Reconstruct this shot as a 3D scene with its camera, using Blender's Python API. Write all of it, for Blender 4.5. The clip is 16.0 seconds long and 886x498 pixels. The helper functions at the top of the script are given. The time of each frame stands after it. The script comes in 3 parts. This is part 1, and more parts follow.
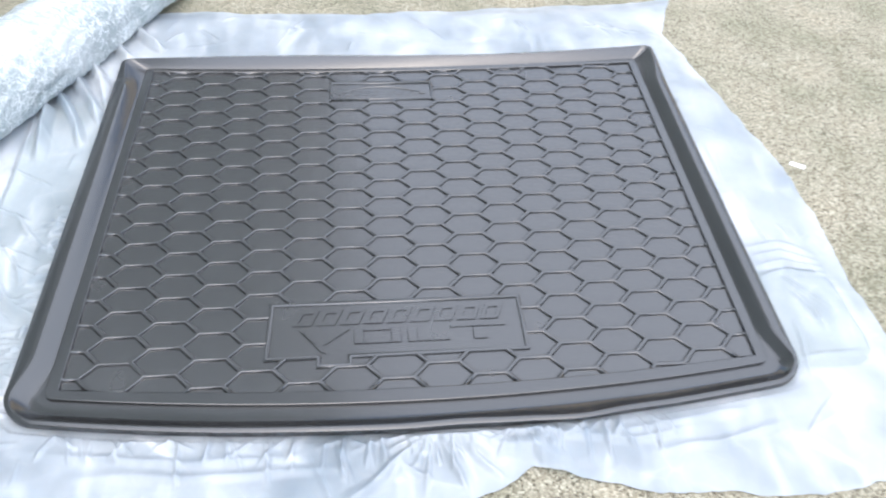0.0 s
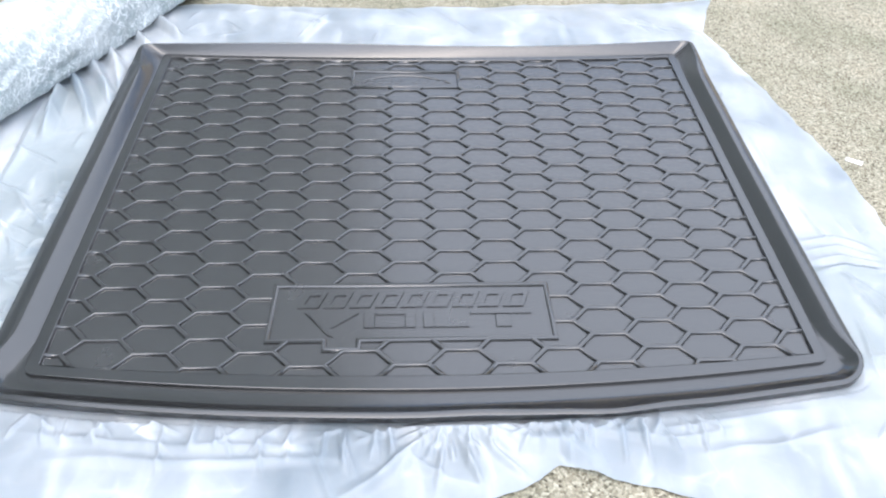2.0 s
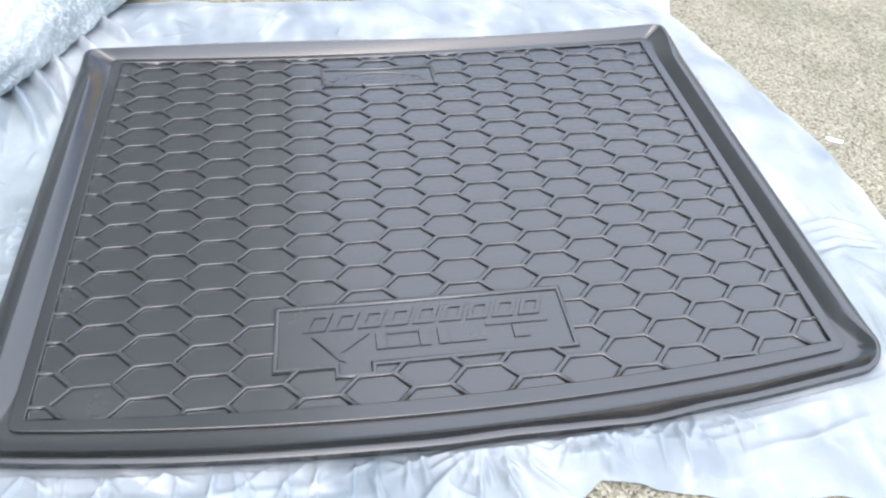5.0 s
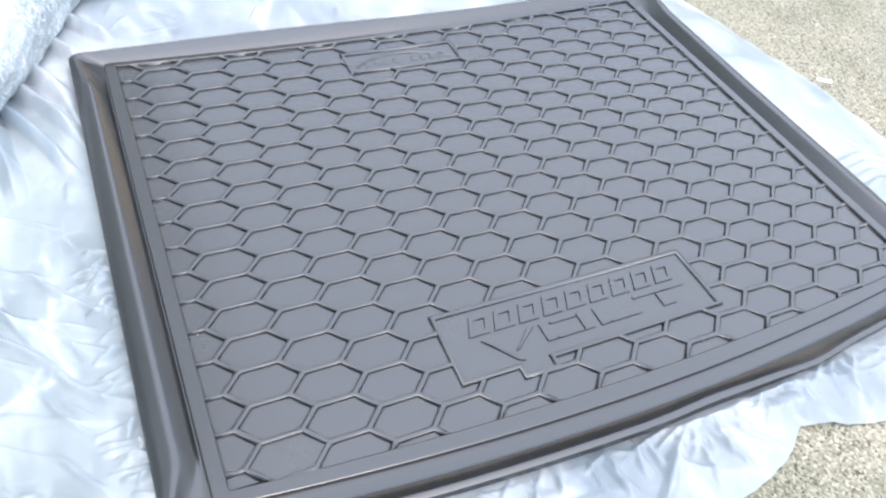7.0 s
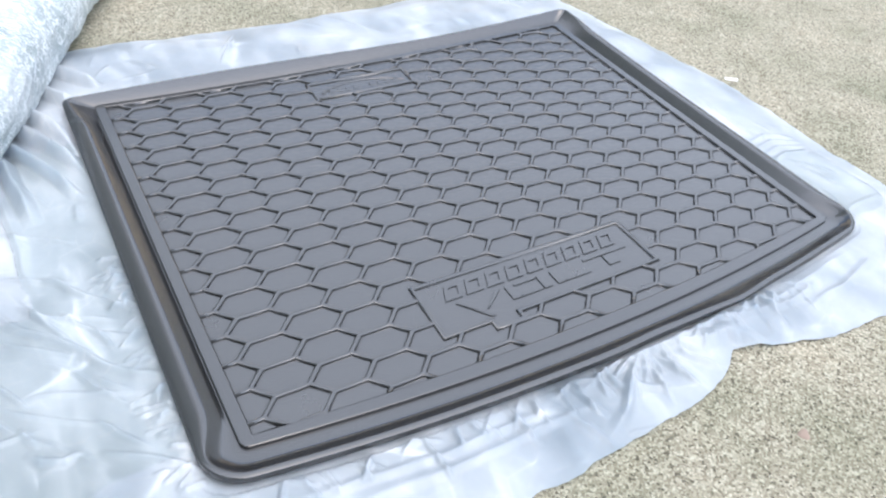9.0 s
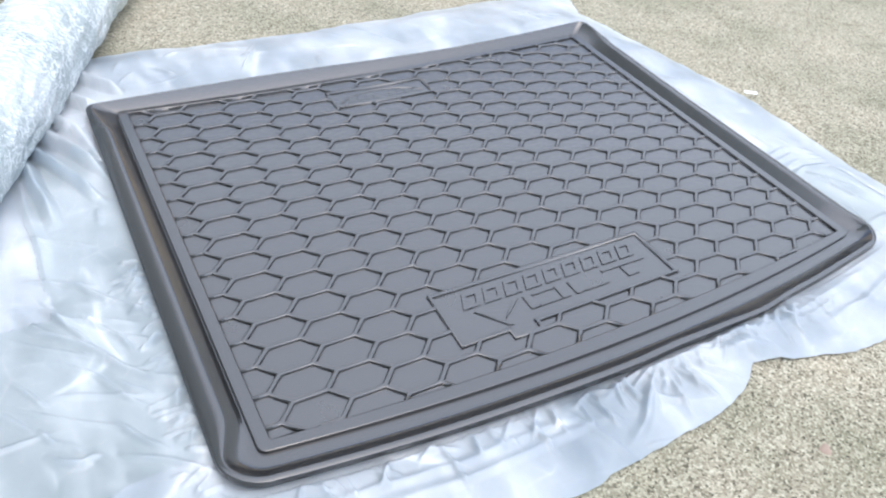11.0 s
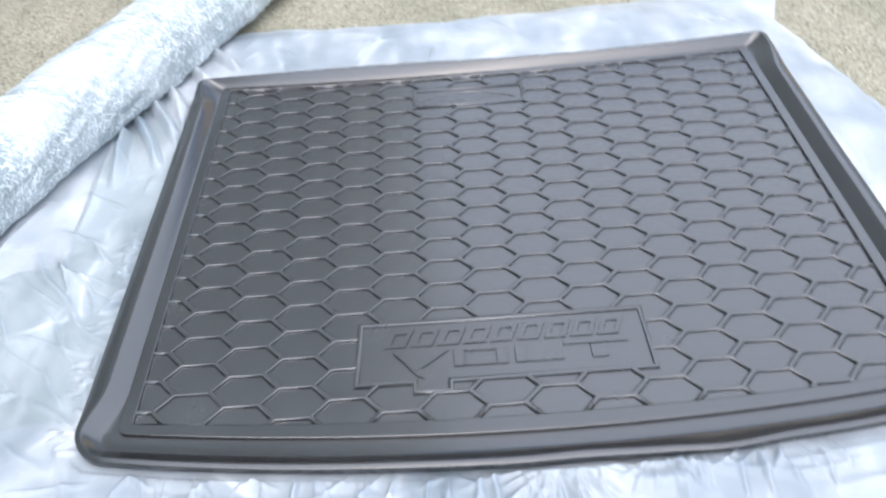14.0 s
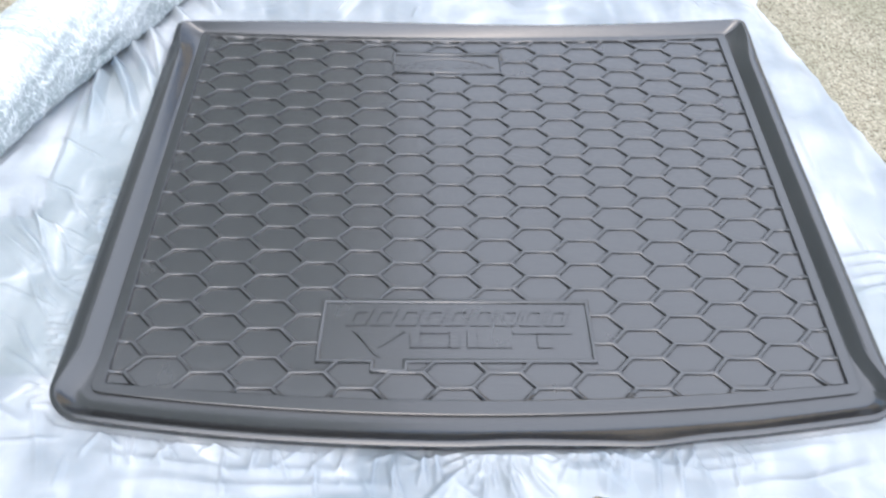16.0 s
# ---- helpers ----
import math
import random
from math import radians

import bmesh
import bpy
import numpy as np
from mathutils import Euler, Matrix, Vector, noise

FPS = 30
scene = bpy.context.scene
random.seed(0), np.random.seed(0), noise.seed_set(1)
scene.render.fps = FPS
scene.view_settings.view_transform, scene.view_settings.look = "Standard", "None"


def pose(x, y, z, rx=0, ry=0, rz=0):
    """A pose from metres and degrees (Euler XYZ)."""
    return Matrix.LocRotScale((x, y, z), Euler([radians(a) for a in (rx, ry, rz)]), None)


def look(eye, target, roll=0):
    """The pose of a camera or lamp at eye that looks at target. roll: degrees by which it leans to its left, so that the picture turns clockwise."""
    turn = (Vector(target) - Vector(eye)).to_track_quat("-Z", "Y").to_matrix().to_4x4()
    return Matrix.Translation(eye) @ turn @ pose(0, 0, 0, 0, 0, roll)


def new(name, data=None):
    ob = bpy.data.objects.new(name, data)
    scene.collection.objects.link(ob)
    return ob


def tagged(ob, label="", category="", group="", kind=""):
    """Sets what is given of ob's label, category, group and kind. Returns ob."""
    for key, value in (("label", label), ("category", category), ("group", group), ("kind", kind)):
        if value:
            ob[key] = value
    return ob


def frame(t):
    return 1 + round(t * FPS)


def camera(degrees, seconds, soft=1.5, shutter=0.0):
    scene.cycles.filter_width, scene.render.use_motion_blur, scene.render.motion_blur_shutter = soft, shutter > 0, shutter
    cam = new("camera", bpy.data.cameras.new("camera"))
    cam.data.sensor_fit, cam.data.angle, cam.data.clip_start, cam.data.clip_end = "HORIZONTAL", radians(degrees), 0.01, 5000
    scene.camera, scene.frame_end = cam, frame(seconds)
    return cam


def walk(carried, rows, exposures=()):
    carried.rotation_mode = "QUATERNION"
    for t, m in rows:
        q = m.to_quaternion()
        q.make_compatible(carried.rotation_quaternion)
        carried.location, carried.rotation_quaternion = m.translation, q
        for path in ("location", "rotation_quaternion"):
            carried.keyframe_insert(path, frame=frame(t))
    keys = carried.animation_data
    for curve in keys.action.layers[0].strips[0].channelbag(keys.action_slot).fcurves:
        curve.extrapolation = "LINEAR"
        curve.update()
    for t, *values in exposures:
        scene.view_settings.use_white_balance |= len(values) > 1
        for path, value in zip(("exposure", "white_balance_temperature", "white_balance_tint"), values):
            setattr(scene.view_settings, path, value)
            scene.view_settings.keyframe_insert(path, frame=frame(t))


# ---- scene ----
cam = camera(61.52, 16.0, soft=2.1, shutter=0.4)
ROWS = [
    (0.0, -0.0605, -0.8811, 0.8210, 43.03, -2.73, -5.25),
    (0.5, -0.0411, -0.8806, 0.7321, 46.00, -0.86, -2.55),
    (1.0, -0.0347, -0.8784, 0.7193, 46.54, -1.05, -2.79),
    (1.5, -0.0390, -0.8821, 0.7130, 46.52, -1.16, -2.47),
    (2.0, -0.0427, -0.8811, 0.6991, 46.40, -2.04, -2.68),
    (2.5, -0.0489, -0.8825, 0.6912, 46.96, -2.07, -2.57),
    (3.0, -0.0575, -0.8902, 0.6926, 46.65, -2.00, -2.23),
    (3.5, -0.0587, -0.8904, 0.6919, 46.62, -1.92, -2.15),
    (4.0, -0.0640, -0.8854, 0.6878, 46.68, -2.21, -2.02),
    (4.2, -0.0661, -0.8839, 0.6887, 46.59, -2.29, -2.16),
    (6.3, -0.3747, -0.6666, 0.6658, 41.35, -6.44, -23.22),
    (6.5, -0.4170, -0.6628, 0.6482, 40.84, -6.99, -23.56),
    (7.0, -0.4712, -0.6666, 0.6555, 43.80, -7.15, -24.24),
    (7.2, -0.4869, -0.6930, 0.6507, 44.73, -7.43, -22.96),
    (7.5, -0.5099, -0.7441, 0.6610, 46.01, -8.35, -20.18),
    (7.8, -0.5148, -0.7926, 0.6778, 46.18, -6.28, -20.66),
    (8.0, -0.5330, -0.7931, 0.6659, 46.77, -6.83, -23.38),
    (8.5, -0.5588, -0.7918, 0.6659, 46.67, -5.91, -26.29),
    (9.0, -0.5600, -0.7996, 0.6724, 48.86, -5.60, -30.17),
    (9.5, -0.5586, -0.8046, 0.6693, 49.65, -5.00, -29.51),
    (9.7, -0.5600, -0.8030, 0.6690, 49.60, -5.08, -28.99),
    (12.0, -0.5701, -0.7983, 0.6670, 49.64, -5.97, -28.87),
    (12.2, -0.5549, -0.8001, 0.6787, 47.04, -5.53, -26.53),
    (12.5, -0.5078, -0.8063, 0.7726, 42.20, -4.09, -19.57),
    (12.8, -0.4477, -0.7931, 0.8624, 37.21, 0.84, -17.97),
    (13.0, -0.3468, -0.8099, 0.8702, 39.14, 0.46, -15.80),
    (13.2, -0.2339, -0.8073, 0.8430, 39.67, 0.31, -12.95),
    (13.5, -0.1290, -0.8195, 0.8005, 41.04, -0.22, -9.03),
    (13.8, -0.1124, -0.8201, 0.7589, 41.76, 2.30, -6.54),
    (14.0, -0.0868, -0.8225, 0.7085, 45.95, 3.04, -2.63),
    (14.3, -0.0908, -0.8467, 0.6206, 50.52, 0.74, -0.19),
    (14.5, -0.0926, -0.8505, 0.6011, 49.07, 1.27, 3.00),
    (14.7, -0.0934, -0.8291, 0.6205, 46.43, 1.77, 2.73),
    (15.0, -0.0989, -0.7901, 0.6853, 42.57, 2.05, 0.92),
    (15.3, -0.1111, -0.7701, 0.7478, 41.16, 0.57, -0.31),
    (15.5, -0.1071, -0.7683, 0.7845, 41.39, 0.51, -0.89),
    (16.0, -0.0718, -0.7812, 0.8119, 38.77, -1.51, -0.71),
]
walk(cam, [(t, pose(*r)) for t, *r in ROWS], exposures=[(t, stops, warm, 9.3) for t, stops, warm in (
    (0.0, 1.98, 6150), (4.0, 2.00, 6150), (6.3, 2.06, 6150), (7.0, 2.12, 6040), (7.3, 1.94, 6120), (7.8, 1.86, 6100), (8.5, 1.82, 6100), (9.0, 1.90, 6080), (9.7, 1.90, 6080), (12.0, 1.90, 6080),
    (12.5, 1.76, 6000), (13.0, 1.55, 6000), (13.5, 1.65, 6000), (14.2, 1.98, 6100), (15.0, 1.91, 6150), (16.0, 1.93, 6150))])

# ---- world and light ----
world = bpy.data.worlds.new("world")
scene.world = world
world.use_nodes = True
wn = world.node_tree
sky = wn.nodes.new("ShaderNodeTexSky")
sky.sky_type = 'NISHITA'
sky.sun_disc = False
SUN_AZ, SUN_EL = 185.0, 68.0       # azimuth clockwise from +y, elevation
sky.sun_elevation = radians(SUN_EL)
sky.sun_rotation = radians(SUN_AZ)
sky.air_density, sky.dust_density, sky.ozone_density = 1.0, 2.5, 1.0
wn.links.new(sky.outputs[0], wn.nodes["Background"].inputs[0])
wn.nodes["Background"].inputs[1].default_value = 0.085
sun = new("sun", bpy.data.lights.new("sun", 'SUN'))
sun.data.energy, sun.data.angle, sun.data.color = 1.4, radians(166), (1.0, 0.97, 0.92)
sd = Vector((math.sin(radians(SUN_AZ)) * math.cos(radians(SUN_EL)), math.cos(radians(SUN_AZ)) * math.cos(radians(SUN_EL)), math.sin(radians(SUN_EL))))
sun.matrix_world = look(sd * 10, (0, 0, 0))


# ---- materials ----
def material(name):
    m = bpy.data.materials.new(name)
    m.use_nodes = True
    nt = m.node_tree
    return m, nt, nt.nodes["Principled BSDF"]


def node(nt, kind, **kw):
    n = nt.nodes.new(kind)
    for k, v in kw.items():
        n.inputs[k.replace("_", " ")].default_value = v
    return n


def ramp(nt, src, stops):
    n = nt.nodes.new("ShaderNodeValToRGB")
    el = n.color_ramp.elements
    while len(el) < len(stops):
        el.new(0.5)
    for e, (p, c) in zip(el, stops):
        e.position = p
        e.color = (*c, 1) if len(c) == 3 else c
    nt.links.new(src, n.inputs[0])
    return n.outputs[0]


def coords(nt):
    return nt.nodes.new("ShaderNodeTexCoord").outputs["Object"]


def mix(nt, a, b, fac, mode="MIX"):
    n = nt.nodes.new("ShaderNodeMix")
    n.data_type, n.blend_type = "RGBA", mode
    for sock, v in ((n.inputs[0], fac), (n.inputs[6], a), (n.inputs[7], b)):
        if hasattr(v, "links"):
            nt.links.new(v, sock)
        else:
            sock.default_value = v
    return n.outputs[2]


def bump(nt, bs, src, strength, distance):
    b = node(nt, "ShaderNodeBump", Strength=strength, Distance=distance)
    nt.links.new(src, b.inputs["Height"])
    prev = bs.inputs["Normal"].links
    if prev:
        nt.links.new(prev[0].from_socket, b.inputs["Normal"])
    nt.links.new(b.outputs[0], bs.inputs["Normal"])


def noise_tex(nt, scale, detail=4.0, rough=0.55):
    n = node(nt, "ShaderNodeTexNoise", Scale=scale, Detail=detail, Roughness=rough)
    nt.links.new(coords(nt), n.inputs["Vector"])
    return n.outputs["Fac"]


def make_rubber(name, dark, light, smooth, rough):
    m, nt, bs = material(name)
    big = noise_tex(nt, 7.0, 3.0)
    c = ramp(nt, big, [(0.3, dark), (0.7, light)])
    nt.links.new(c, bs.inputs["Base Color"])
    r = ramp(nt, noise_tex(nt, 14.0, 5.0), [(0.3, (smooth,) * 3), (0.75, (rough,) * 3)])
    nt.links.new(r, bs.inputs["Roughness"])
    bs.inputs["Specular IOR Level"].default_value = 0.95
    bs.inputs["IOR"].default_value = 1.60
    return m


def make_concrete():
    m, nt, bs = material("exposed_aggregate_concrete")
    co = coords(nt)
    v = node(nt, "ShaderNodeTexVoronoi", Scale=340.0, Randomness=1.0)
    nt.links.new(co, v.inputs["Vector"])
    grain = nt.nodes.new("ShaderNodeSeparateColor")
    nt.links.new(v.outputs["Color"], grain.inputs[0])
    c1 = ramp(nt, grain.outputs[0], [(0.0, (0.10, 0.088, 0.062)), (0.18, (0.25, 0.228, 0.170)), (0.6, (0.35, 0.325, 0.250)), (1.0, (0.52, 0.49, 0.40))])
    fine = ramp(nt, noise_tex(nt, 420.0, 3.0), [(0.3, (0.55,) * 3), (0.62, (1.0,) * 3)])
    c2 = mix(nt, c1, fine, 0.8, "MULTIPLY")
    stain = ramp(nt, noise_tex(nt, 5.0, 5.0, 0.6), [(0.3, (0.68, 0.71, 0.62)), (0.55, (0.98, 0.97, 0.92)), (0.75, (1.12, 1.07, 1.0))])
    c3 = mix(nt, c2, stain, 1.0, "MULTIPLY")
    crack = node(nt, "ShaderNodeTexVoronoi", Scale=0.9, Randomness=1.0)
    crack.feature = 'DISTANCE_TO_EDGE'
    bentn = node(nt, "ShaderNodeTexNoise", Scale=9.0, Detail=5.0)
    nt.links.new(co, bentn.inputs["Vector"])
    nt.links.new(mix(nt, co, bentn.outputs["Color"], 0.06, "ADD"), crack.inputs["Vector"])
    hair = ramp(nt, crack.outputs["Distance"], [(0.0, (0.84, 0.83, 0.80)), (0.0026, (1.0, 1.0, 1.0))])
    c4 = mix(nt, c3, hair, 1.0, "MULTIPLY")
    # a mossy patch of its own shape at the driveway's edge
    mp = node(nt, "ShaderNodeMapping")
    mp.inputs["Location"].default_value = (0.98, 0.22, 0)
    mp.inputs["Scale"].default_value = (1.0, 0.8, 1.0)
    nt.links.new(mix(nt, co, bentn.outputs["Color"], 0.10, "ADD"), mp.inputs["Vector"])
    far = nt.nodes.new("ShaderNodeVectorMath")
    far.operation = 'LENGTH'
    nt.links.new(mp.outputs[0], far.inputs[0])
    moss = ramp(nt, far.outputs["Value"], [(0.17, (0.85,) * 3), (0.36, (0.0,) * 3)])
    green = ramp(nt, noise_tex(nt, 60.0, 5.0, 0.65), [(0.35, (0.045, 0.050, 0.025)), (0.55, (0.11, 0.125, 0.06)), (0.72, (0.24, 0.21, 0.13))])
    nt.links.new(mix(nt, c4, green, moss), bs.inputs["Base Color"])
    bs.inputs["Roughness"].default_value = 0.88
    bump(nt, bs, v.outputs["Distance"], 0.45, 0.0025)
    bump(nt, bs, noise_tex(nt, 300.0, 4.0), 0.5, 0.002)
    return m


def make_film(name, low, high, dark, light):
    """Milky polythene: a soft white skin that also lets scattered light through; creases are denser, their highlights
    painted white.
    """
    m, nt, bs = material(name)
    cloud = mix(nt, noise_tex(nt, 3.0, 3.0), noise_tex(nt, 10.0, 4.0, 0.6), 0.45)
    c = ramp(nt, cloud, [(0.38, dark), (0.62, light)])
    bs.inputs["Roughness"].default_value = 0.27
    bs.inputs["Specular IOR Level"].default_value = 0.55
    warp = node(nt, "ShaderNodeTexNoise", Scale=5.0, Detail=3.0)
    nt.links.new(coords(nt), warp.inputs["Vector"])
    bent = mix(nt, coords(nt), warp.outputs["Color"], 0.05, "ADD")
    # straight creases that meet in points, in patches: highlights painted as white lines
    dens_glint = None
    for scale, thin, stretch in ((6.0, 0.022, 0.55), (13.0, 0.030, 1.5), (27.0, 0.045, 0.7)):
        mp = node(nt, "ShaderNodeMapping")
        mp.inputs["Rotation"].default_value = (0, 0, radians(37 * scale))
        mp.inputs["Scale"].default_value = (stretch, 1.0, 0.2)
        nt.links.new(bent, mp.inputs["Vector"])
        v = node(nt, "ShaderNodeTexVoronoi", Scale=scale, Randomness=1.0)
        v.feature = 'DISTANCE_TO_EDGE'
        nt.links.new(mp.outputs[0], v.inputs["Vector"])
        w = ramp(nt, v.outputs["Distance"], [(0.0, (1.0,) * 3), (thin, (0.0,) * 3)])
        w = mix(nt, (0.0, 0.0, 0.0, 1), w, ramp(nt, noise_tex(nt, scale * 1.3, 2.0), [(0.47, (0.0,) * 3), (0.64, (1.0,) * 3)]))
        dens_glint = w if dens_glint is None else mix(nt, dens_glint, w, 0.7, "ADD")
    # long cloudy streaks: film lying double or stretched, and fold highlights painted white
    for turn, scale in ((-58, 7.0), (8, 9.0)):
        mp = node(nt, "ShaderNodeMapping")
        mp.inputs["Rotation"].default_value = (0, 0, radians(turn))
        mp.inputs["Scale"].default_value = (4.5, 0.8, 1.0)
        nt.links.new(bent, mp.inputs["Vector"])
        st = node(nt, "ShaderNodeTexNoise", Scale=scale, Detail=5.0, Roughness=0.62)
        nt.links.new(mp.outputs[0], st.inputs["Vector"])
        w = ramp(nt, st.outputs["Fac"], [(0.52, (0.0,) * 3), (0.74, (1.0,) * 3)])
        dens_glint = mix(nt, dens_glint, w, 0.75, "ADD")
    glint_wisp = mix(nt, (0.0, 0.0, 0.0, 1), dens_glint, 0.34)
    nt.links.new(mix(nt, c, (0.82, 0.83, 0.84, 1), glint_wisp), bs.inputs["Base Color"])
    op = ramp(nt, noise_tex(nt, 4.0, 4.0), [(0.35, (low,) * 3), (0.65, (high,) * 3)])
    op = mix(nt, op, glint_wisp, 0.42, "ADD")
    bump(nt, bs, glint_wisp, 0.22, 0.0020)
    bump(nt, bs, noise_tex(nt, 90.0, 4.0, 0.6), 0.12, 0.0015)
    bump(nt, bs, noise_tex(nt, 24.0, 3.0, 0.5), 0.30, 0.0050)
    # sharp little crinkles, in patches
    rid = node(nt, "ShaderNodeTexNoise", Scale=15.0, Detail=3.0, Roughness=0.55)
    rid.noise_type = 'RIDGED_MULTIFRACTAL'
    nt.links.new(bent, rid.inputs["Vector"])
    patch = ramp(nt, noise_tex(nt, 4.5, 3.0), [(0.40, (0.0,) * 3), (0.62, (1.0,) * 3)])
    bump(nt, bs, mix(nt, (0.0, 0.0, 0.0, 1), rid.outputs["Fac"], patch), 0.55, 0.0042)
    tr = nt.nodes.new("ShaderNodeBsdfTranslucent")
    tr.inputs[0].default_value = (0.76, 0.86, 0.96, 1)
    sh = nt.nodes.new("ShaderNodeMixShader")
    nt.links.new(op, sh.inputs[0])
    nt.links.new(tr.outputs[0], sh.inputs[1])
    nt.links.new(bs.outputs[0], sh.inputs[2])
    nt.links.new(sh.outputs[0], nt.nodes["Material Output"].inputs["Surface"])
    return m


def make_wrap():
    """Crinkled clear wrap in many layers: thin white crinkle lines over a grey-green core."""
    m, nt, bs = material("crinkled_bubble_wrap")
    warp = node(nt, "ShaderNodeTexNoise", Scale=16.0, Detail=3.0)
    nt.links.new(coords(nt), warp.inputs["Vector"])
    bent = mix(nt, coords(nt), warp.outputs["Color"], 0.05, "ADD")
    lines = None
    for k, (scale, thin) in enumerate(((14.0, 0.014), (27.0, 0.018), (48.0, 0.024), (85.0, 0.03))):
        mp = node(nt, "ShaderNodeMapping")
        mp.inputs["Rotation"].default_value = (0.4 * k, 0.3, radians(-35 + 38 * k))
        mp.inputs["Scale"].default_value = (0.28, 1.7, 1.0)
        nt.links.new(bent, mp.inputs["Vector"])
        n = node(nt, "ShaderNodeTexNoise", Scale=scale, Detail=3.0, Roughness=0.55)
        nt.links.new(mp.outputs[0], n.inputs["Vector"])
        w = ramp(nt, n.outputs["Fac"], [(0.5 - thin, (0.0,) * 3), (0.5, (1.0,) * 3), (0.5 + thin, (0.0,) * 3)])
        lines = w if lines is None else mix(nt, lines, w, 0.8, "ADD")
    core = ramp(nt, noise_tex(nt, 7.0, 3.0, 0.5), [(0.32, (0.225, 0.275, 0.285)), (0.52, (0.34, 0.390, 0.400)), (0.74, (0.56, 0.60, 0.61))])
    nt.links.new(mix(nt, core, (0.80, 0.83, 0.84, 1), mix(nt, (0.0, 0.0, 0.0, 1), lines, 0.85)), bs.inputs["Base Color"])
    bs.inputs["Roughness"].default_value = 0.30
    bump(nt, bs, lines, 0.35, 0.003)
    bump(nt, bs, noise_tex(nt, 120.0, 4.0, 0.6), 0.25, 0.002)
    return m


def make_plain(name, colour, rough):
    m, nt, bs = material(name)
    c = ramp(nt, noise_tex(nt, 60.0, 4.0), [(0.3, tuple(0.88 * k for k in colour)), (0.7, colour)])
    nt.links.new(c, bs.inputs["Base Color"])
    bs.inputs["Roughness"].default_value = rough
    return m


RUBBER = make_rubber("moulded_black_rubber", (0.0190, 0.0187, 0.0187), (0.0250, 0.0247, 0.0245), 0.20, 0.30)
# same moulded rubber, slightly glossier; base darkened to stand in for the rim's shade
RIM_SHADED = make_rubber("rim_shaded_black_rubber", (0.0120, 0.0120, 0.0121), (0.0160, 0.0158, 0.0157), 0.19, 0.27)
CONCRETE = make_concrete()
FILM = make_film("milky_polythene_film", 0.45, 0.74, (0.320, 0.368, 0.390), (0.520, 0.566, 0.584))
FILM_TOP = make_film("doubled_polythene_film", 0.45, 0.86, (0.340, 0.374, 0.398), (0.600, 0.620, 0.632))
# tones of the added unseen walls, picked for how the rubber reflects them
WALL_GREY = make_plain("unseen_wall_grey", (0.41, 0.455, 0.46), 0.9)
TAN = make_plain("unseen_wall_tan", (0.74, 0.61, 0.44), 0.9)
PALE = make_plain("unseen_wall_pale", (0.58, 0.60, 0.60), 0.9)
WALL_DARK = make_plain("unseen_wall_dark", (0.16, 0.17, 0.19), 0.85)
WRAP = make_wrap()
PINK = make_plain("pink_stone", (0.31, 0.235, 0.185), 0.85)
PAPER = make_plain("white_paper", (0.80, 0.79, 0.76), 0.7)


# ---- mesh helpers ----
def mesh_from(name, verts, faces, mat, smooth=True):
    me = bpy.data.meshes.new(name)
    me.from_pydata([tuple(v) for v in verts], [], faces)
    me.materials.append(mat)
    if smooth:
        me.polygons.foreach_set("use_smooth", [True] * len(me.polygons))
    me.update()
    return me


def child(name, me, parent, label=""):
    ob = new(name, me)
    ob.parent = parent
    return tagged(ob, label)


def value_noise(x, y, seed):
    """Smooth lattice noise in -1..1 for arrays."""
    xi, yi = np.floor(x).astype(int), np.floor(y).astype(int)
    fx, fy = x - xi, y - yi
    fx, fy = fx * fx * (3 - 2 * fx), fy * fy * (3 - 2 * fy)

    def h(a, b):
        n = (a * 374761393 + b * 668265263 + seed * 974634541) & 0x7FFFFFFF
        n = ((n ^ (n >> 13)) * 1274126177) & 0x7FFFFFFF
        return ((n ^ (n >> 16)) & 0xFFFF) / 32767.5 - 1
    return (h(xi, yi) * (1 - fx) + h(xi + 1, yi) * fx) * (1 - fy) + (h(xi, yi + 1) * (1 - fx) + h(xi + 1, yi + 1) * fx) * fy


def fbm(x, y, seed, octaves=4):
    total, amp = 0 * x, 1.0
    for i in range(octaves):
        total = total + amp * value_noise(x * 2 ** i, y * 2 ** i, seed + 17 * i)
        amp *= 0.5
    return total


# ---- ground ----
def build_ground():
    v, f = [], []
    xs = [-150, -20, -3, -1.2, 1.2, 3, 20, 150]
    for y in xs:
        for x in xs:
            v.append((x, y, 0.0))
    n = len(xs)
    for j in range(n - 1):
        for i in range(n - 1):
            f.append((j * n + i, j * n + i + 1, (j + 1) * n + i + 1, (j + 1) * n + i))
    return tagged(new("ground", mesh_from("ground", v, f, CONCRETE, False)), "speckled exposed-aggregate concrete driveway", "ground", kind="structure")


build_ground()


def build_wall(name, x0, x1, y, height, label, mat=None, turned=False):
    """A plain closing wall, added out of view for its reflection in the rubber."""
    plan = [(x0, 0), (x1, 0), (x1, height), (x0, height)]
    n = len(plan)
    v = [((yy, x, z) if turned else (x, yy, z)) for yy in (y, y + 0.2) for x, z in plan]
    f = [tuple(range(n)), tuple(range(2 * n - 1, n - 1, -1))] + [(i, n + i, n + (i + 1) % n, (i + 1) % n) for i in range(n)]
    return tagged(new(name, mesh_from(name, v, f, mat or WALL_GREY, False)), label, "wall", kind="structure")


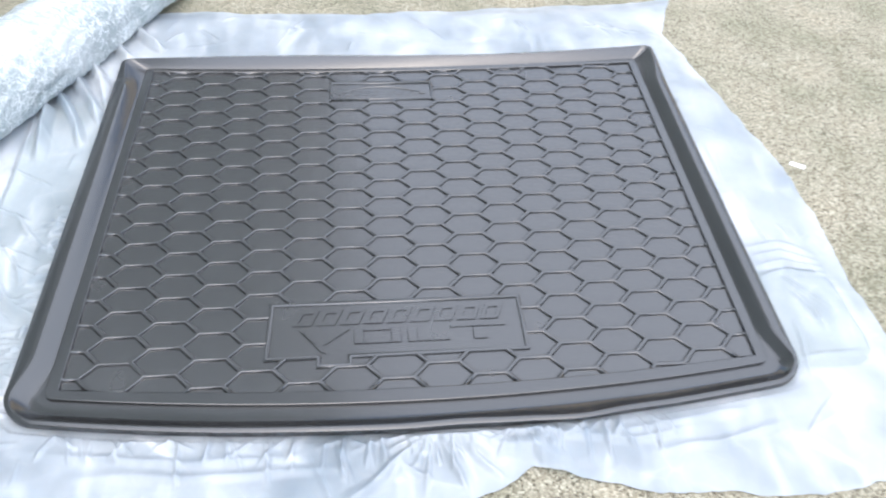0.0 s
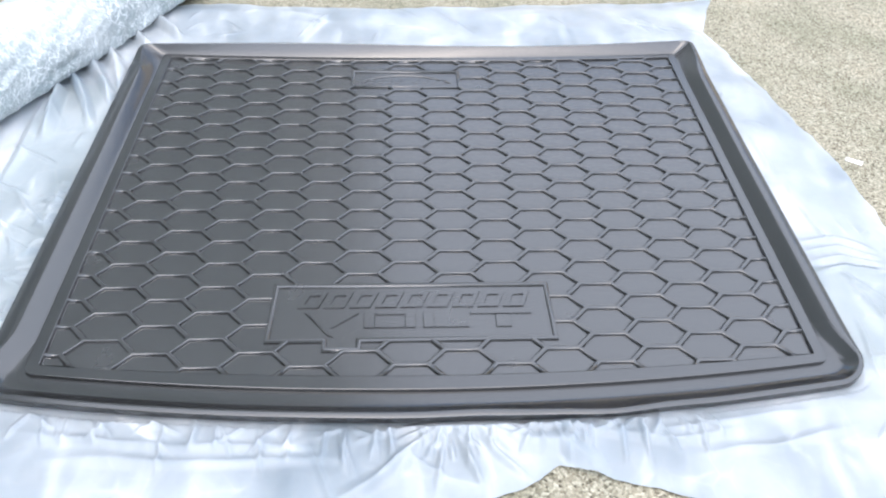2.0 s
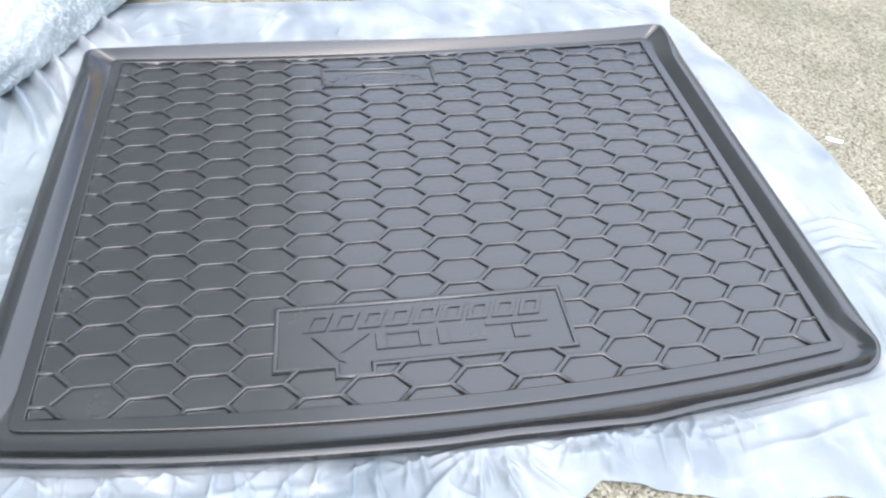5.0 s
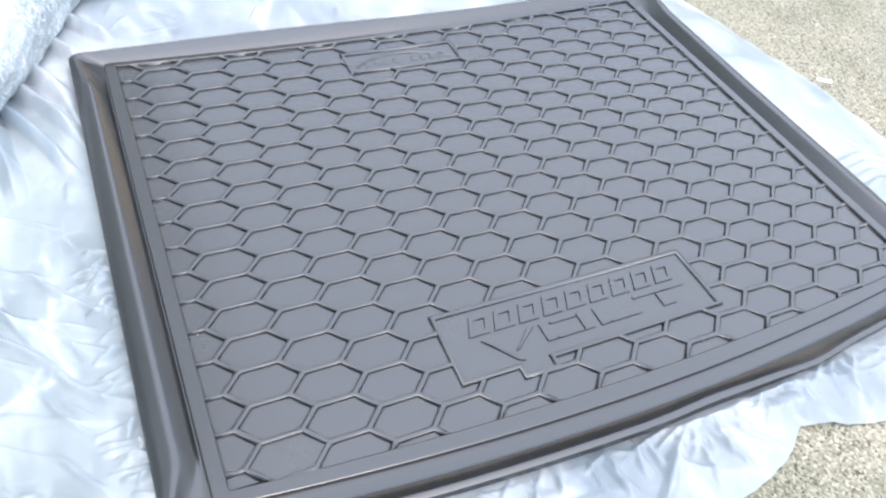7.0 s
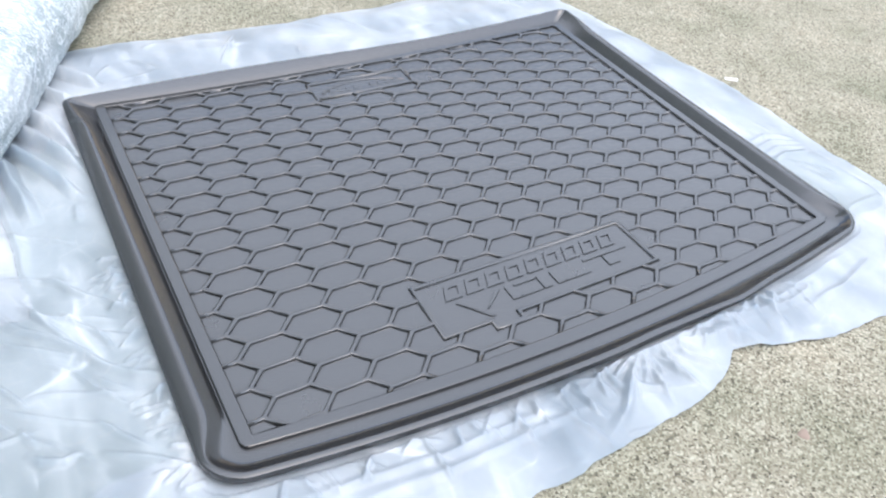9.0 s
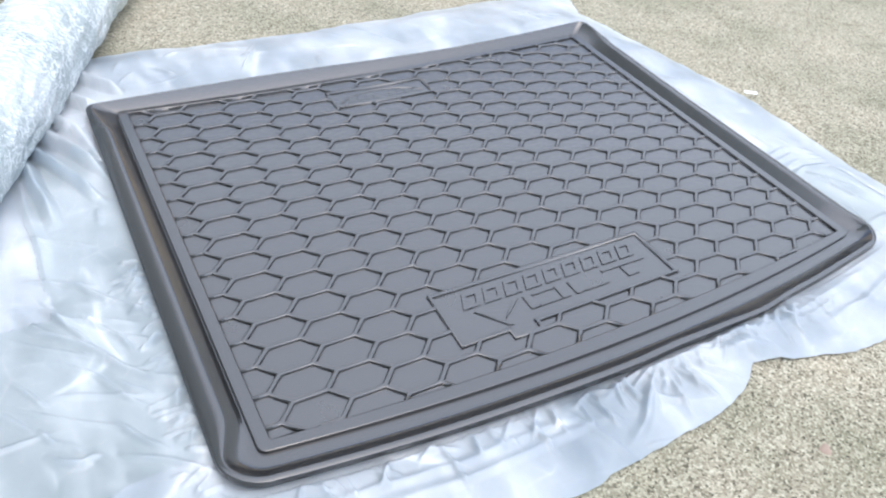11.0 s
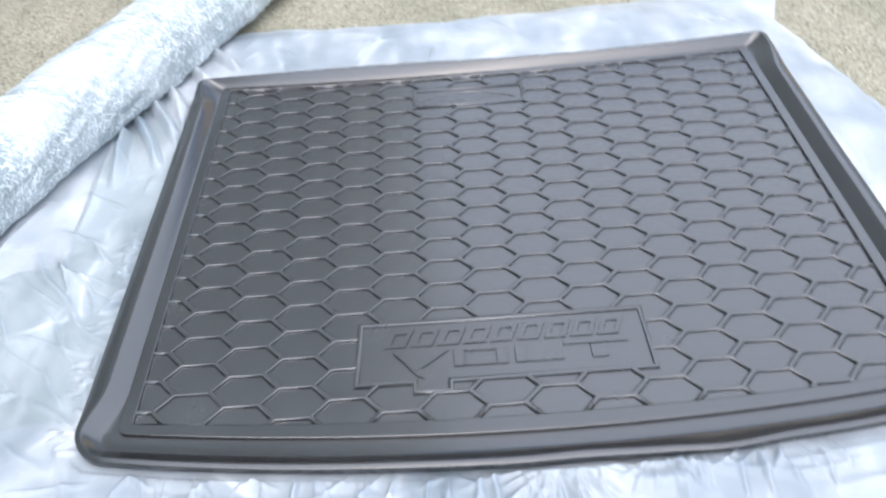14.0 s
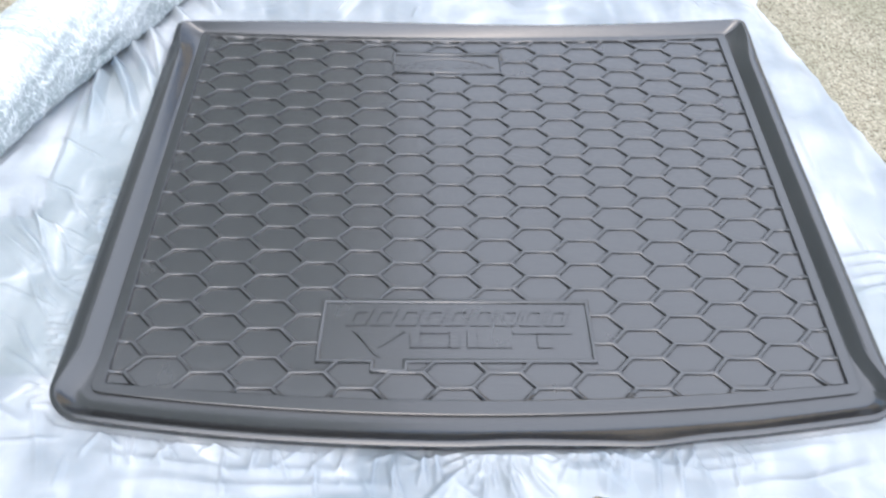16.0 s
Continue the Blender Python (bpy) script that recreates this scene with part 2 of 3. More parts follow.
# unseen walls, placed and toned to shape what the rubber reflects
build_wall("wall_reflect_grey", -3.3, -0.74, 3.2, 7.4, "plain grey wall added unseen for the dark reflection in the rubber")
# added mid-tone strip that softens the dark reflection's edge
build_wall("wall_reflect_pale", -0.735, -0.22, 3.2, 7.4, "plain pale grey wall added unseen to soften the dark reflection's edge", mat=PALE)
# added tan walls, for the warm tone reflected in field and rim
build_wall("wall_tan", 0.55, 4.4, 8.0, 2.9, "plain tan wall added unseen for a warm reflection in the rubber", mat=TAN)
build_wall("wall_reflect_tan", 4.45, 7.9, 8.0, 3.4, "plain tan wall added unseen for a warm reflection in the rubber", mat=TAN)
# added side and rear walls, reflected by ridge sides and rim
build_wall("wall_left", -8.0, 3.1, -3.4, 5.2, "plain grey side wall added unseen to darken sideways reflections", turned=True)
build_wall("wall_right", -8.0, 7.9, 8.0, 3.6, "plain pale grey wall added unseen for the rim's reflection", mat=PALE, turned=True)
build_wall("wall_behind", -3.1, 7.9, -8.3, 1.2, "plain dark grey wall added unseen to darken the lip's reflection", mat=WALL_DARK)

# ---- cargo liner: plan ----
A, B = 0.06, 0.04221              # column and row pitch of the honeycomb
X0, Y0 = -7.5 * A, -0.351
Z_TOP, Z_FLOOR = 0.0120, 0.0087   # ridge tops, cell floors


SKEW = 0.0165                     # the right side leans out towards the back


def loop_plan(kind):
    """Rounded rectangle with bowed ends: left, right, front, back, back skew, front bow, back bow, corner radii front and back."""
    return {
        "field": (-0.448, 0.4505, -0.346, 0.3495, 0.0075, 0.023, -0.014, 0.002, 0.002),
        "band": (-0.463, 0.4650, -0.357, 0.3610, 0.009, 0.031, -0.015, 0.010, 0.006),
        "rim": (-0.507, 0.5030, -0.392, 0.3820, 0.013, 0.041, -0.013, 0.042, 0.016),
    }[kind]


def bow_y(plan, x, y):
    xl, xr, yf, yb, skew, bf, bb, rf, rb = plan
    u = (2 * x - xl - xr) / (xr - xl)
    k = 1 - min(1.0, u * u)
    if y < 0:
        return y - bf * k * min(1.0, y / yf)
    return y + (skew * u + bb * k) * min(1.0, y / yb)


def perimeter(kind, ns=70, nc=10):
    plan = loop_plan(kind)
    xl, xr, yf, yb, skew, bf, bb, rf, rb = plan
    pts = []
    corners = [(xr - rf, yf + rf, rf, -90), (xr - rb, yb - rb, rb, 0), (xl + rb, yb - rb, rb, 90), (xl + rf, yf + rf, rf, 180)]
    arcs = []
    for cx, cy, r, a0 in corners:
        arcs.append([(cx + r * math.cos(radians(a0 + 90 * i / nc)), cy + r * math.sin(radians(a0 + 90 * i / nc))) for i in range(nc + 1)])
    for k in range(4):
        pts += arcs[k]
        a, b = arcs[k][-1], arcs[(k + 1) % 4][0]
        pts += [(a[0] + (b[0] - a[0]) * i / ns, a[1] + (b[1] - a[1]) * i / ns) for i in range(1, ns)]
    return [(x + SKEW * max(0.0, x / xr) * (y + 0.348), bow_y(plan, x, y)) for x, y in pts]


# the lip's crest from the wall's head outwards, as (share of the way, share of the height), ending at its outer edge
CREST_SIDE = ((0.10, 0.995), (0.22, 1.005), (0.42, 0.985), (0.58, 0.94), (0.64, 0.915), (0.70, 0.885), (0.78, 0.84), (0.88, 0.77), (0.96, 0.70), (1.0, 0.62))
CREST_FRONT = ((0.10, 1.01), (0.24, 1.02), (0.44, 1.00), (0.60, 0.975), (0.70, 0.96), (0.80, 0.945), (0.87, 0.92), (0.93, 0.85), (0.97, 0.74), (1.0, 0.56))
CREST_BACK = ((0.10, 1.015), (0.22, 1.03), (0.42, 1.02), (0.58, 0.985), (0.64, 0.955), (0.70, 0.945), (0.78, 0.950), (0.88, 0.935), (0.96, 0.88), (1.0, 0.80))


def lip_profile(groove, wall, hollow, crest):
    """The rim's section as (share of the way out, height without lip, share of the lip's height): a drop beside the band, a flat
    groove, a hollow wall, the lip's crest, and the underside. A repeated entry makes a sharp edge."""
    top = 1 - wall
    rows = [(0.0, 0.0122, 0), (0.0, 0.0122, 0), (0.018, 0.0080, 0), (0.018, 0.0080, 0), (groove * 0.5, 0.0079, 0.0), (groove * 0.85, 0.0080, 0.008)]
    for k in range(1, 9):
        t = k / 8
        rows.append((groove + (wall - groove) * t, 0.0082 + 0.0016 * t, 0.96 * ((1 - hollow) * t + hollow * t ** 2.2)))
    rows += [(wall + top * u, 0.0098 if u < 1 else 0.0088, up) for u, up in crest]
    edge = crest[-1][1]
    rows += [(1.0, 0.0073, edge - 0.06), (0.97, 0.0063, edge - 0.09), (0.90, 0.0063, edge - 0.14), (wall, 0.0060, 0.52 if edge > 0.7 else 0.36), ((groove + wall) / 2, 0.0048, 0.16), (groove, 0.0040, 0), (0.0, 0.0040, 0)]
    return rows


def build_tray(parent):
    field, band, rim = (perimeter(k) for k in ("field", "band", "rim"))
    n = len(rim)

    def mixp(a, b, s):
        return [(p[0] + (q[0] - p[0]) * s, p[1] + (q[1] - p[1]) * s) for p, q in zip(a, b)]
    side, front, back = lip_profile(0.07, 0.48, -0.15, CREST_SIDE), lip_profile(0.40, 0.82, 0.45, CREST_FRONT), lip_profile(0.06, 0.78, 0.25, CREST_BACK)
    loops = [(field, 0.0050), (field, 0.0120), (field, 0.0120), (mixp(field, band, 0.05), 0.0125), (mixp(field, band, 0.05), 0.0125), (mixp(field, band, 0.94), 0.0126), (mixp(field, band, 0.94), 0.0126)]
    loops = [[(x, y, z, 0.0) for x, y in loop] for loop, z in loops]
    for a, f, b in zip(side, front, back):
        ring = []
        for p, q in zip(band, rim):
            wf, wb = (k * k * (3 - 2 * k) for k in (min(1.0, max(0.0, k)) for k in ((-0.30 - q[1]) / 0.07, (q[1] - 0.27) / 0.095)))
            s, z, up = (va + wf * (vf - va) + wb * (vb - va) for va, vf, vb in zip(a, f, b))
            ring.append((p[0] + (q[0] - p[0]) * s, p[1] + (q[1] - p[1]) * s, z, up))
        loops.append(ring)
    sharp = [k for k in range(1, len(loops)) if loops[k] == loops[k - 1]]
    sharp = [k - 1 - i for i, k in enumerate(sharp)]
    loops = [q for k, q in enumerate(loops) if k == 0 or q != loops[k - 1]]
    v, f = [], []
    for k, loop in enumerate(loops):
        for x, y, z, up in loop:
            far = min(1.0, max(0.0, (y - 0.05) / 0.30))
            near = min(1.0, max(0.0, (-0.05 - y) / 0.30))
            lip = 0.0135 + 0.0045 * far - 0.0010 * near
            dy = 0.0
            if y < -0.3:      # the lip waves along the front
                lip += 0.0020 * math.exp(-((x - 0.19) / 0.06) ** 2) - 0.002 * math.exp(-((x - 0.31) / 0.05) ** 2) + 0.002 * math.exp(-((x + 0.12) / 0.12) ** 2)
                dy = -min(1.0, up) * (0.006 * math.exp(-((x - 0.19) / 0.05) ** 2) - 0.003 * math.exp(-((x - 0.04) / 0.05) ** 2))
            if y > 0.3:       # and along the back
                lip += 0.0035 * math.cos(7.5 * (x + 0.22)) - 0.0015
            v.append((x, y + dy, z + up * lip))
        if k:
            for i in range(n):
                j = (i + 1) % n
                f.append(((k - 1) * n + i, (k - 1) * n + j, k * n + j, k * n + i))
    # outward faces up on the inside of the lip
    f = [tuple(reversed(q)) for q in f]
    f.append(tuple(range((len(loops) - 1) * n, len(loops) * n)))
    me = mesh_from("tray", v, f, RIM_SHADED)
    for e in me.edges:
        a, b = e.vertices[0] // n, e.vertices[1] // n
        if a == b and a in sharp:
            e.use_edge_sharp = True
    return child("tray", me, parent, "raised rounded rim of glossy black rubber, colour darkened for shade")


# ---- cargo liner: honeycomb ----
def clip(poly, flags, nx, ny, d):
    """Keep the part of a convex polygon where nx*x + ny*y <= d. The cut edge carries no ridge."""
    out, of = [], []
    n = len(poly)
    for i in range(n):
        p, q = poly[i], poly[(i + 1) % n]
        dp, dq = nx * p[0] + ny * p[1] - d, nx * q[0] + ny * q[1] - d
        if dp <= 0:
            out.append(p)
            of.append(flags[i])
        if (dp < -1e-9 and dq > 1e-9) or (dp > 1e-9 and dq < -1e-9):
            s = dp / (dp - dq)
            out.append((p[0] + s * (q[0] - p[0]), p[1] + s * (q[1] - p[1])))
            of.append(flags[i] if dp > 0 else 0)
    keep = [i for i in range(len(out)) if math.dist(out[i], out[(i + 1) % len(out)]) > 2e-4]
    return [out[i] for i in keep], [of[i] for i in keep]


def area(poly):
    return 0.5 * sum(p[0] * q[1] - q[0] * p[1] for p, q in zip(poly, poly[1:] + poly[:1]))


def inset(poly, flags, d):
    lines = []
    n = len(poly)
    for i in range(n):
        p, q = poly[i], poly[(i + 1) % n]
        L = math.dist(p, q)
        nx, ny = -(q[1] - p[1]) / L, (q[0] - p[0]) / L      # inward for counter-clockwise
        lines.append((nx, ny, nx * p[0] + ny * p[1] + (d if flags[i] == 1 else max(0.0002, d - 0.0026) if flags[i] else 0)))
    out = []
    for i in range(n):
        a, b = lines[i - 1], lines[i]
        det = a[0] * b[1] - a[1] * b[0]
        if abs(det) < 1e-3:
            out.append(poly[i])
        else:
            out.append(((a[2] * b[1] - a[1] * b[2]) / det, (a[0] * b[2] - a[2] * b[0]) / det))
    return out


RIDGE = ((0.0, Z_TOP), (0.0013, Z_TOP - 0.00004), (0.0020, Z_TOP - 0.0003), (0.0025, Z_TOP - 0.0008), (0.0028, Z_TOP - 0.0017), (0.0030, Z_FLOOR - 0.0004), (0.0032, Z_FLOOR - 0.0010), (0.0040, Z_FLOOR - 0.0010), (0.0044, Z_FLOOR))


def cell_mesh(poly, flags):
    v, f = [], []
    n = len(poly)
    rings = [inset(poly, flags, d) for d, z in RIDGE]
    if min(area(r) for r in rings) < 0.1 * area(poly) or any(math.dist(a, b) > 0.02 for a, b in zip(rings[-1], poly)):
        # a cut-off corner of a cell: its floor, and a straight ridge along each side that it keeps
        v, f = [(x, y, Z_FLOOR) for x, y in poly], [tuple(range(n))]
        for i in range(n):
            p, q = poly[i], poly[(i + 1) % n]
            if flags[i] == 1:
                L = math.dist(p, q)
                nx, ny = -(q[1] - p[1]) / L, (q[0] - p[0]) / L
                k = len(v)
                f.append((i, (i + 1) % n, k + 1, k))
                for d, z in RIDGE:
                    v += [(p[0] + nx * d, p[1] + ny * d, z), (q[0] + nx * d, q[1] + ny * d, z)]
                f += [(k + 2 * m, k + 2 * m + 1, k + 2 * m + 3, k + 2 * m + 2) for m in range(len(RIDGE) - 1)]
        return mesh_from("cell", v, f, RUBBER, False)
    for ring, (d, z) in zip(rings, RIDGE):
        v += [(x, y, z) for x, y in ring]
    for k in range(len(RIDGE) - 1):
        for i in range(n):
            if not flags[i]:
                continue
            j = (i + 1) % n
            f.append((k * n + i, k * n + j, (k + 1) * n + j, (k + 1) * n + i))
    f.append(tuple(range((len(RIDGE) - 1) * n, len(RIDGE) * n)))
    me = mesh_from("cell", v, f, RUBBER)
    me.polygons[-1].use_smooth = False
    return me


def subtract(pieces, x0, x1, y0, y1):
    out = []
    for poly, flags in pieces:
        if max(p[0] for p in poly) <= x0 or min(p[0] for p in poly) >= x1 or max(p[1] for p in poly) <= y0 or min(p[1] for p in poly) >= y1:
            out.append((poly, flags))
            continue
        left = clip(poly, flags, 1, 0, x0)
        right = clip(poly, flags, -1, 0, -x1)
        mid = clip(*clip(poly, flags, 1, 0, x1), -1, 0, -x0)
        top = clip(*mid, 0, -1, -y1)
        low = clip(*mid, 0, 1, y0)
        out += [c for c in (left, right, top, low) if len(c[0]) > 2 and area(c[0]) > 4e-6]
    return out


def lat(c, r):
    return X0 + c * A, Y0 + r * B


BADGE = (*lat(4.17, 0.87), *lat(9.91, 2.985))
TAB = (*lat(5.30, 0.54), *lat(5.97, 0.87))
PLATE = (-0.1225, 0.250, 0.0625, 0.300)


def build_cells(parent):
    plan = loop_plan("field")
    hexv = [(-1 / 3, -0.5), (1 / 3, -0.5), (2 / 3, 0), (1 / 3, 0.5), (-1 / 3, 0.5), (-2 / 3, 0)]
    base = [(x * A, y * B) for x, y in hexv]
    full = cell_mesh(base, [1] * 6)
    for c in range(-1, 17):
        for r in range(-2, 19):
            cx, cy = lat(c, r + (0.5 if c % 2 else 0.0))
            poly = [(cx + x, cy + y) for x, y in base]
            flags = [1] * 6      # 1: a ridge, 2: the groove alone along the field's border, 0: plain
            touched = False
            front = bow_y(plan, cx, plan[2])
            back = bow_y(plan, cx, plan[3])
            fs = (bow_y(plan, cx + 0.02, plan[2]) - bow_y(plan, cx - 0.02, plan[2])) / 0.04
            bs_ = (bow_y(plan, cx + 0.02, plan[3]) - bow_y(plan, cx - 0.02, plan[3])) / 0.04
            for nx, ny, d in ((-1, 0, -plan[0]), (1, -SKEW, plan[1] + 0.348 * SKEW), (fs, -1, fs * cx - front), (-bs_, 1, -bs_ * cx + back)):
                if len(poly) > 2 and max(nx * p[0] + ny * p[1] - d for p in poly) > 0:
                    poly, flags = clip(poly, flags, nx, ny, d)
                    touched = True
            if len(poly) < 3 or area(poly) < 6e-6:
                continue
            pieces = [(poly, [k or 2 for k in flags])]
            for x0, y0, x1, y1 in (BADGE, TAB, PLATE):
                pieces = subtract(pieces, x0, x1, y0, y1)
            if not touched and len(pieces) == 1 and pieces[0][0] == poly:
                child("cell", full, parent).location = (cx, cy, 0)
                continue
            for q, fl in pieces:
                if len(q) > 2:
                    child("cell", cell_mesh(q, fl), parent)


def sweep(path, profile, closed=True):
    """Sweep a profile of (offset to the left, z) along a plan polyline with mitred corners."""
    n = len(path)
    v, f = [], []
    for i, p in enumerate(path):
        a, b = path[i - 1], path[(i + 1) % n]
        if not closed and i == 0:
            a = (2 * p[0] - b[0], 2 * p[1] - b[1])
        if not closed and i == n - 1:
            b = (2 * p[0] - a[0], 2 * p[1] - a[1])
        d1, d2 = Vector((p[0] - a[0], p[1] - a[1])).normalized(), Vector((b[0] - p[0], b[1] - p[1])).normalized()
        n1, n2 = Vector((-d1.y, d1.x)), Vector((-d2.y, d2.x))
        m = (n1 + n2) / max(0.3, 1 + n1.dot(n2))
        v += [(p[0] + m.x * o, p[1] + m.y * o, z) for o, z in profile]
    k = len(profile)
    for i in range(n if closed else n - 1):
        j = (i + 1) % n
        f += [(i * k + q, j * k + q, j * k + q + 1, i * k + q + 1) for q in range(k - 1)]
    return v, [tuple(reversed(q)) for q in f]


def bead(w, top):
    return [(-w, Z_FLOOR - 0.001), (-w + 0.0003, top - 0.0018), (-w + 0.0010, top - 0.0007), (-w + 0.0020, top), (w - 0.0020, top), (w - 0.0010, top - 0.0007), (w - 0.0003, top - 0.0018), (w, Z_FLOOR - 0.001)]


def slab(name, outline, z0, z1, parent, edge=0.0010):
    """A raised plain shape with a narrow chamfer."""
    n = len(outline)
    if area(outline) < 0:
        outline = outline[::-1]
    top = inset(outline, [True] * n, edge)
    v = [(x, y, z0) for x, y in outline] + [(x, y, z1) for x, y in top]
    f = [(i, (i + 1) % n, n + (i + 1) % n, n + i) for i in range(n)] + [tuple(range(n, 2 * n))]
    return child(name, mesh_from(name, v, f, RUBBER, False), parent)


def build_badge(parent):
    x0, y0, x1, y1 = BADGE
    tx0, ty0, tx1, ty1 = TAB
    outline = [(x0, y0), (tx0, y0), (tx0, ty0), (tx1, ty0), (tx1, y0), (x1, y0), (x1, y1), (x0 + 0.002, y1)]
    v = [(x, y, Z_FLOOR + 0.0003) for x, y in outline]
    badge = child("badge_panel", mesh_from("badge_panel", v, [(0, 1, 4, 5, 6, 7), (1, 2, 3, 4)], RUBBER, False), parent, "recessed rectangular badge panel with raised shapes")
    child("badge_frame", mesh_from("badge_frame", *sweep(outline, bead(0.0033, Z_TOP + 0.0002)), RUBBER), badge)
    z0, z1 = Z_FLOOR, Z_FLOOR + 0.0021
    # upper row: nine slanted blocks
    slant = 0.011
    bx0, bx1 = x0 + 0.032, x1 - 0.026
    pitch = (bx1 - bx0) / 9
    yb, yt = y1 - 0.038, y1 - 0.012
    for i in range(9):
        a, b = bx0 + i * pitch, bx0 + (i + 0.80) * pitch
        block = [(a + 0.0025, yb + 0.0025), (b - 0.0025, yb + 0.0025), (b - 0.0025 + slant * 0.8, yt - 0.0025), (a + 0.0025 + slant * 0.8, yt - 0.0025)]
        child("raised_block", mesh_from("raised_block", *sweep(block, [(-0.0030, z0), (-0.0022, z1), (0.0030, z1), (0.0038, z0)]), RUBBER, False), badge)
    # lower row: tick, box, low bar, high bar
    yb, yt = y0 + 0.018, y0 + 0.043
    slab("raised_tick", [(x0 + 0.070, yb - 0.011), (x0 + 0.079, yb - 0.014), (x0 + 0.056, yt - 0.007), (x0 + 0.050, yt - 0.008), (x0 + 0.047, yt + 0.001), (x0 + 0.040, yt + 0.001)], z0, z1, badge)
    slab("raised_tick", [(x0 + 0.072, yb + 0.001), (x0 + 0.077, yb + 0.001), (x0 + 0.109, yt), (x0 + 0.098, yt)], z0, z1, badge)
    for a, b in ((0.113, 0.127), (0.163, 0.177), (0.185, 0.199)):
        slab("raised_bar", [(x0 + a, yb), (x0 + b, yb), (x0 + b, yt), (x0 + a, yt)], z0, z1, badge)
    for a, b, low in ((0.1275, 0.1625, yb), (0.1275, 0.1625, yt - 0.0042), (0.1995, 0.242, yb), (0.243, 0.320, yt - 0.0042)):
        slab("raised_bar", [(x0 + a, low), (x0 + b, low), (x0 + b, low + 0.0042), (x0 + a, low + 0.0042)], z0, z1, badge)
    slab("raised_bar", [(x0 + 0.274, yb), (x0 + 0.294, yb), (x0 + 0.294, yt - 0.0046), (x0 + 0.274, yt - 0.0046)], z0, z1, badge)


def build_plate(parent):
    x0, y0, x1, y1 = PLATE
    outline = [(x0, y0), (x1, y0), (x1, y1), (x0, y1)]
    plate = child("maker_panel", mesh_from("maker_panel", [(x, y, Z_FLOOR + 0.0003) for x, y in outline], [(0, 1, 2, 3)], RUBBER, False), parent, "small recessed panel with a roof-shaped line")
    child("maker_frame", mesh_from("maker_frame", *sweep(outline, bead(0.0033, Z_TOP + 0.0002)), RUBBER), plate)
    z0, z1 = Z_FLOOR, Z_FLOOR + 0.0020
    arc = []
    for i in range(15):
        s = i / 14
        arc.append((x0 + 0.014 + s * 0.158, y0 + 0.014 + 0.024 * math.sin(math.pi * min(1.0, s * 1.05)) ** 0.7))
    child("raised_line", mesh_from("raised_line", *sweep(arc, [(-0.0016, z0), (-0.0010, z1), (0.0010, z1), (0.0016, z0)], False), RUBBER), plate)
    for i in range(9):
        if i == 4:
            continue
        a = x0 + 0.026 + i * 0.0155
        slab("raised_bar", [(a, y0 + 0.012), (a + 0.011, y0 + 0.012), (a + 0.014, y0 + 0.024), (a + 0.003, y0 + 0.024)], z0, z1, plate)


liner = tagged(new("cargo_liner"), "black moulded rubber boot liner with honeycomb ridges and raised rim", "car mat")
build_tray(liner)
build_badge(liner)
build_plate(liner)


# ---- plastic sheet under the liner ----

def sheet_grid():
    nu, nv = 700, 560
    u, v = np.meshgrid(np.linspace(0, 1, nu), np.linspace(0, 1, nv))

    def curve(keys, t):
        k = np.array(keys)
        return np.interp(t, k[:, 0], k[:, 1])
    # edges of the sheet in plan
    front = curve([(0, -0.60), (0.18, -0.575), (0.33, -0.545), (0.46, -0.527), (0.55, -0.524), (0.587, -0.515), (0.605, -0.502), (0.621, -0.484), (0.637, -0.493), (0.678, -0.507), (0.735, -0.521), (0.80, -0.534), (0.88, -0.540), (1, -0.515)], u)
    back = curve([(0, 0.575), (0.04, 0.558), (0.28, 0.565), (0.4, 0.558), (0.59, 0.574), (0.78, 0.590), (0.9, 0.60), (1, 0.622)], u)
    left = curve([(0, -0.755), (0.2, -0.772), (0.36, -0.800), (0.5, -0.805), (0.62, -0.82), (0.67, -0.868), (0.71, -0.872), (0.745, -0.835), (0.775, -0.760), (0.79, -0.690), (0.833, -0.615), (0.917, -0.560), (1, -0.525)], v)
    right = curve([(0, 0.66), (0.2, 0.655), (0.35, 0.655), (0.45, 0.656), (0.51, 0.652), (0.56, 0.640), (0.68, 0.618), (0.8, 0.585), (0.87, 0.567), (0.94, 0.595), (1, 0.63)], v)
    x = left + (right - left) * u
    y = front + (back - front) * v
    edge = np.minimum(np.minimum(u * 1.4, (1 - u) * 1.4), np.minimum(v * 1.15, (1 - v) * 1.15))
    jag = np.exp(-(edge / 0.03) ** 2)
    x = x + jag * 0.006 * fbm(x * 14, y * 14, 3)
    y = y + jag * 0.006 * fbm(x * 14, y * 14, 9)
    return u, v, x, y, edge


def facets(x, y, k, seed):
    """Crumple: shallow facets that meet in straight sharp creases, 0..1, about 1/k across."""
    px = x * k + 0.25 * value_noise(x * k * 0.7, y * k * 0.7, seed + 5)
    py = y * k + 0.25 * value_noise(x * k * 0.7 + 9, y * k * 0.7, seed + 6)
    xi, yi = np.floor(px), np.floor(py)
    best = np.full_like(x, 9.0)
    for a in (-1, 0, 1):
        for b in (-1, 0, 1):
            cx, cy = xi + a, yi + b
            jx = 0.5 + 0.5 * value_noise(cx * 1.0, cy * 1.0, seed)
            jy = 0.5 + 0.5 * value_noise(cx * 1.0, cy * 1.0, seed + 1)
            best = np.minimum(best, np.hypot(cx + jx - px, cy + jy - py))
    return best


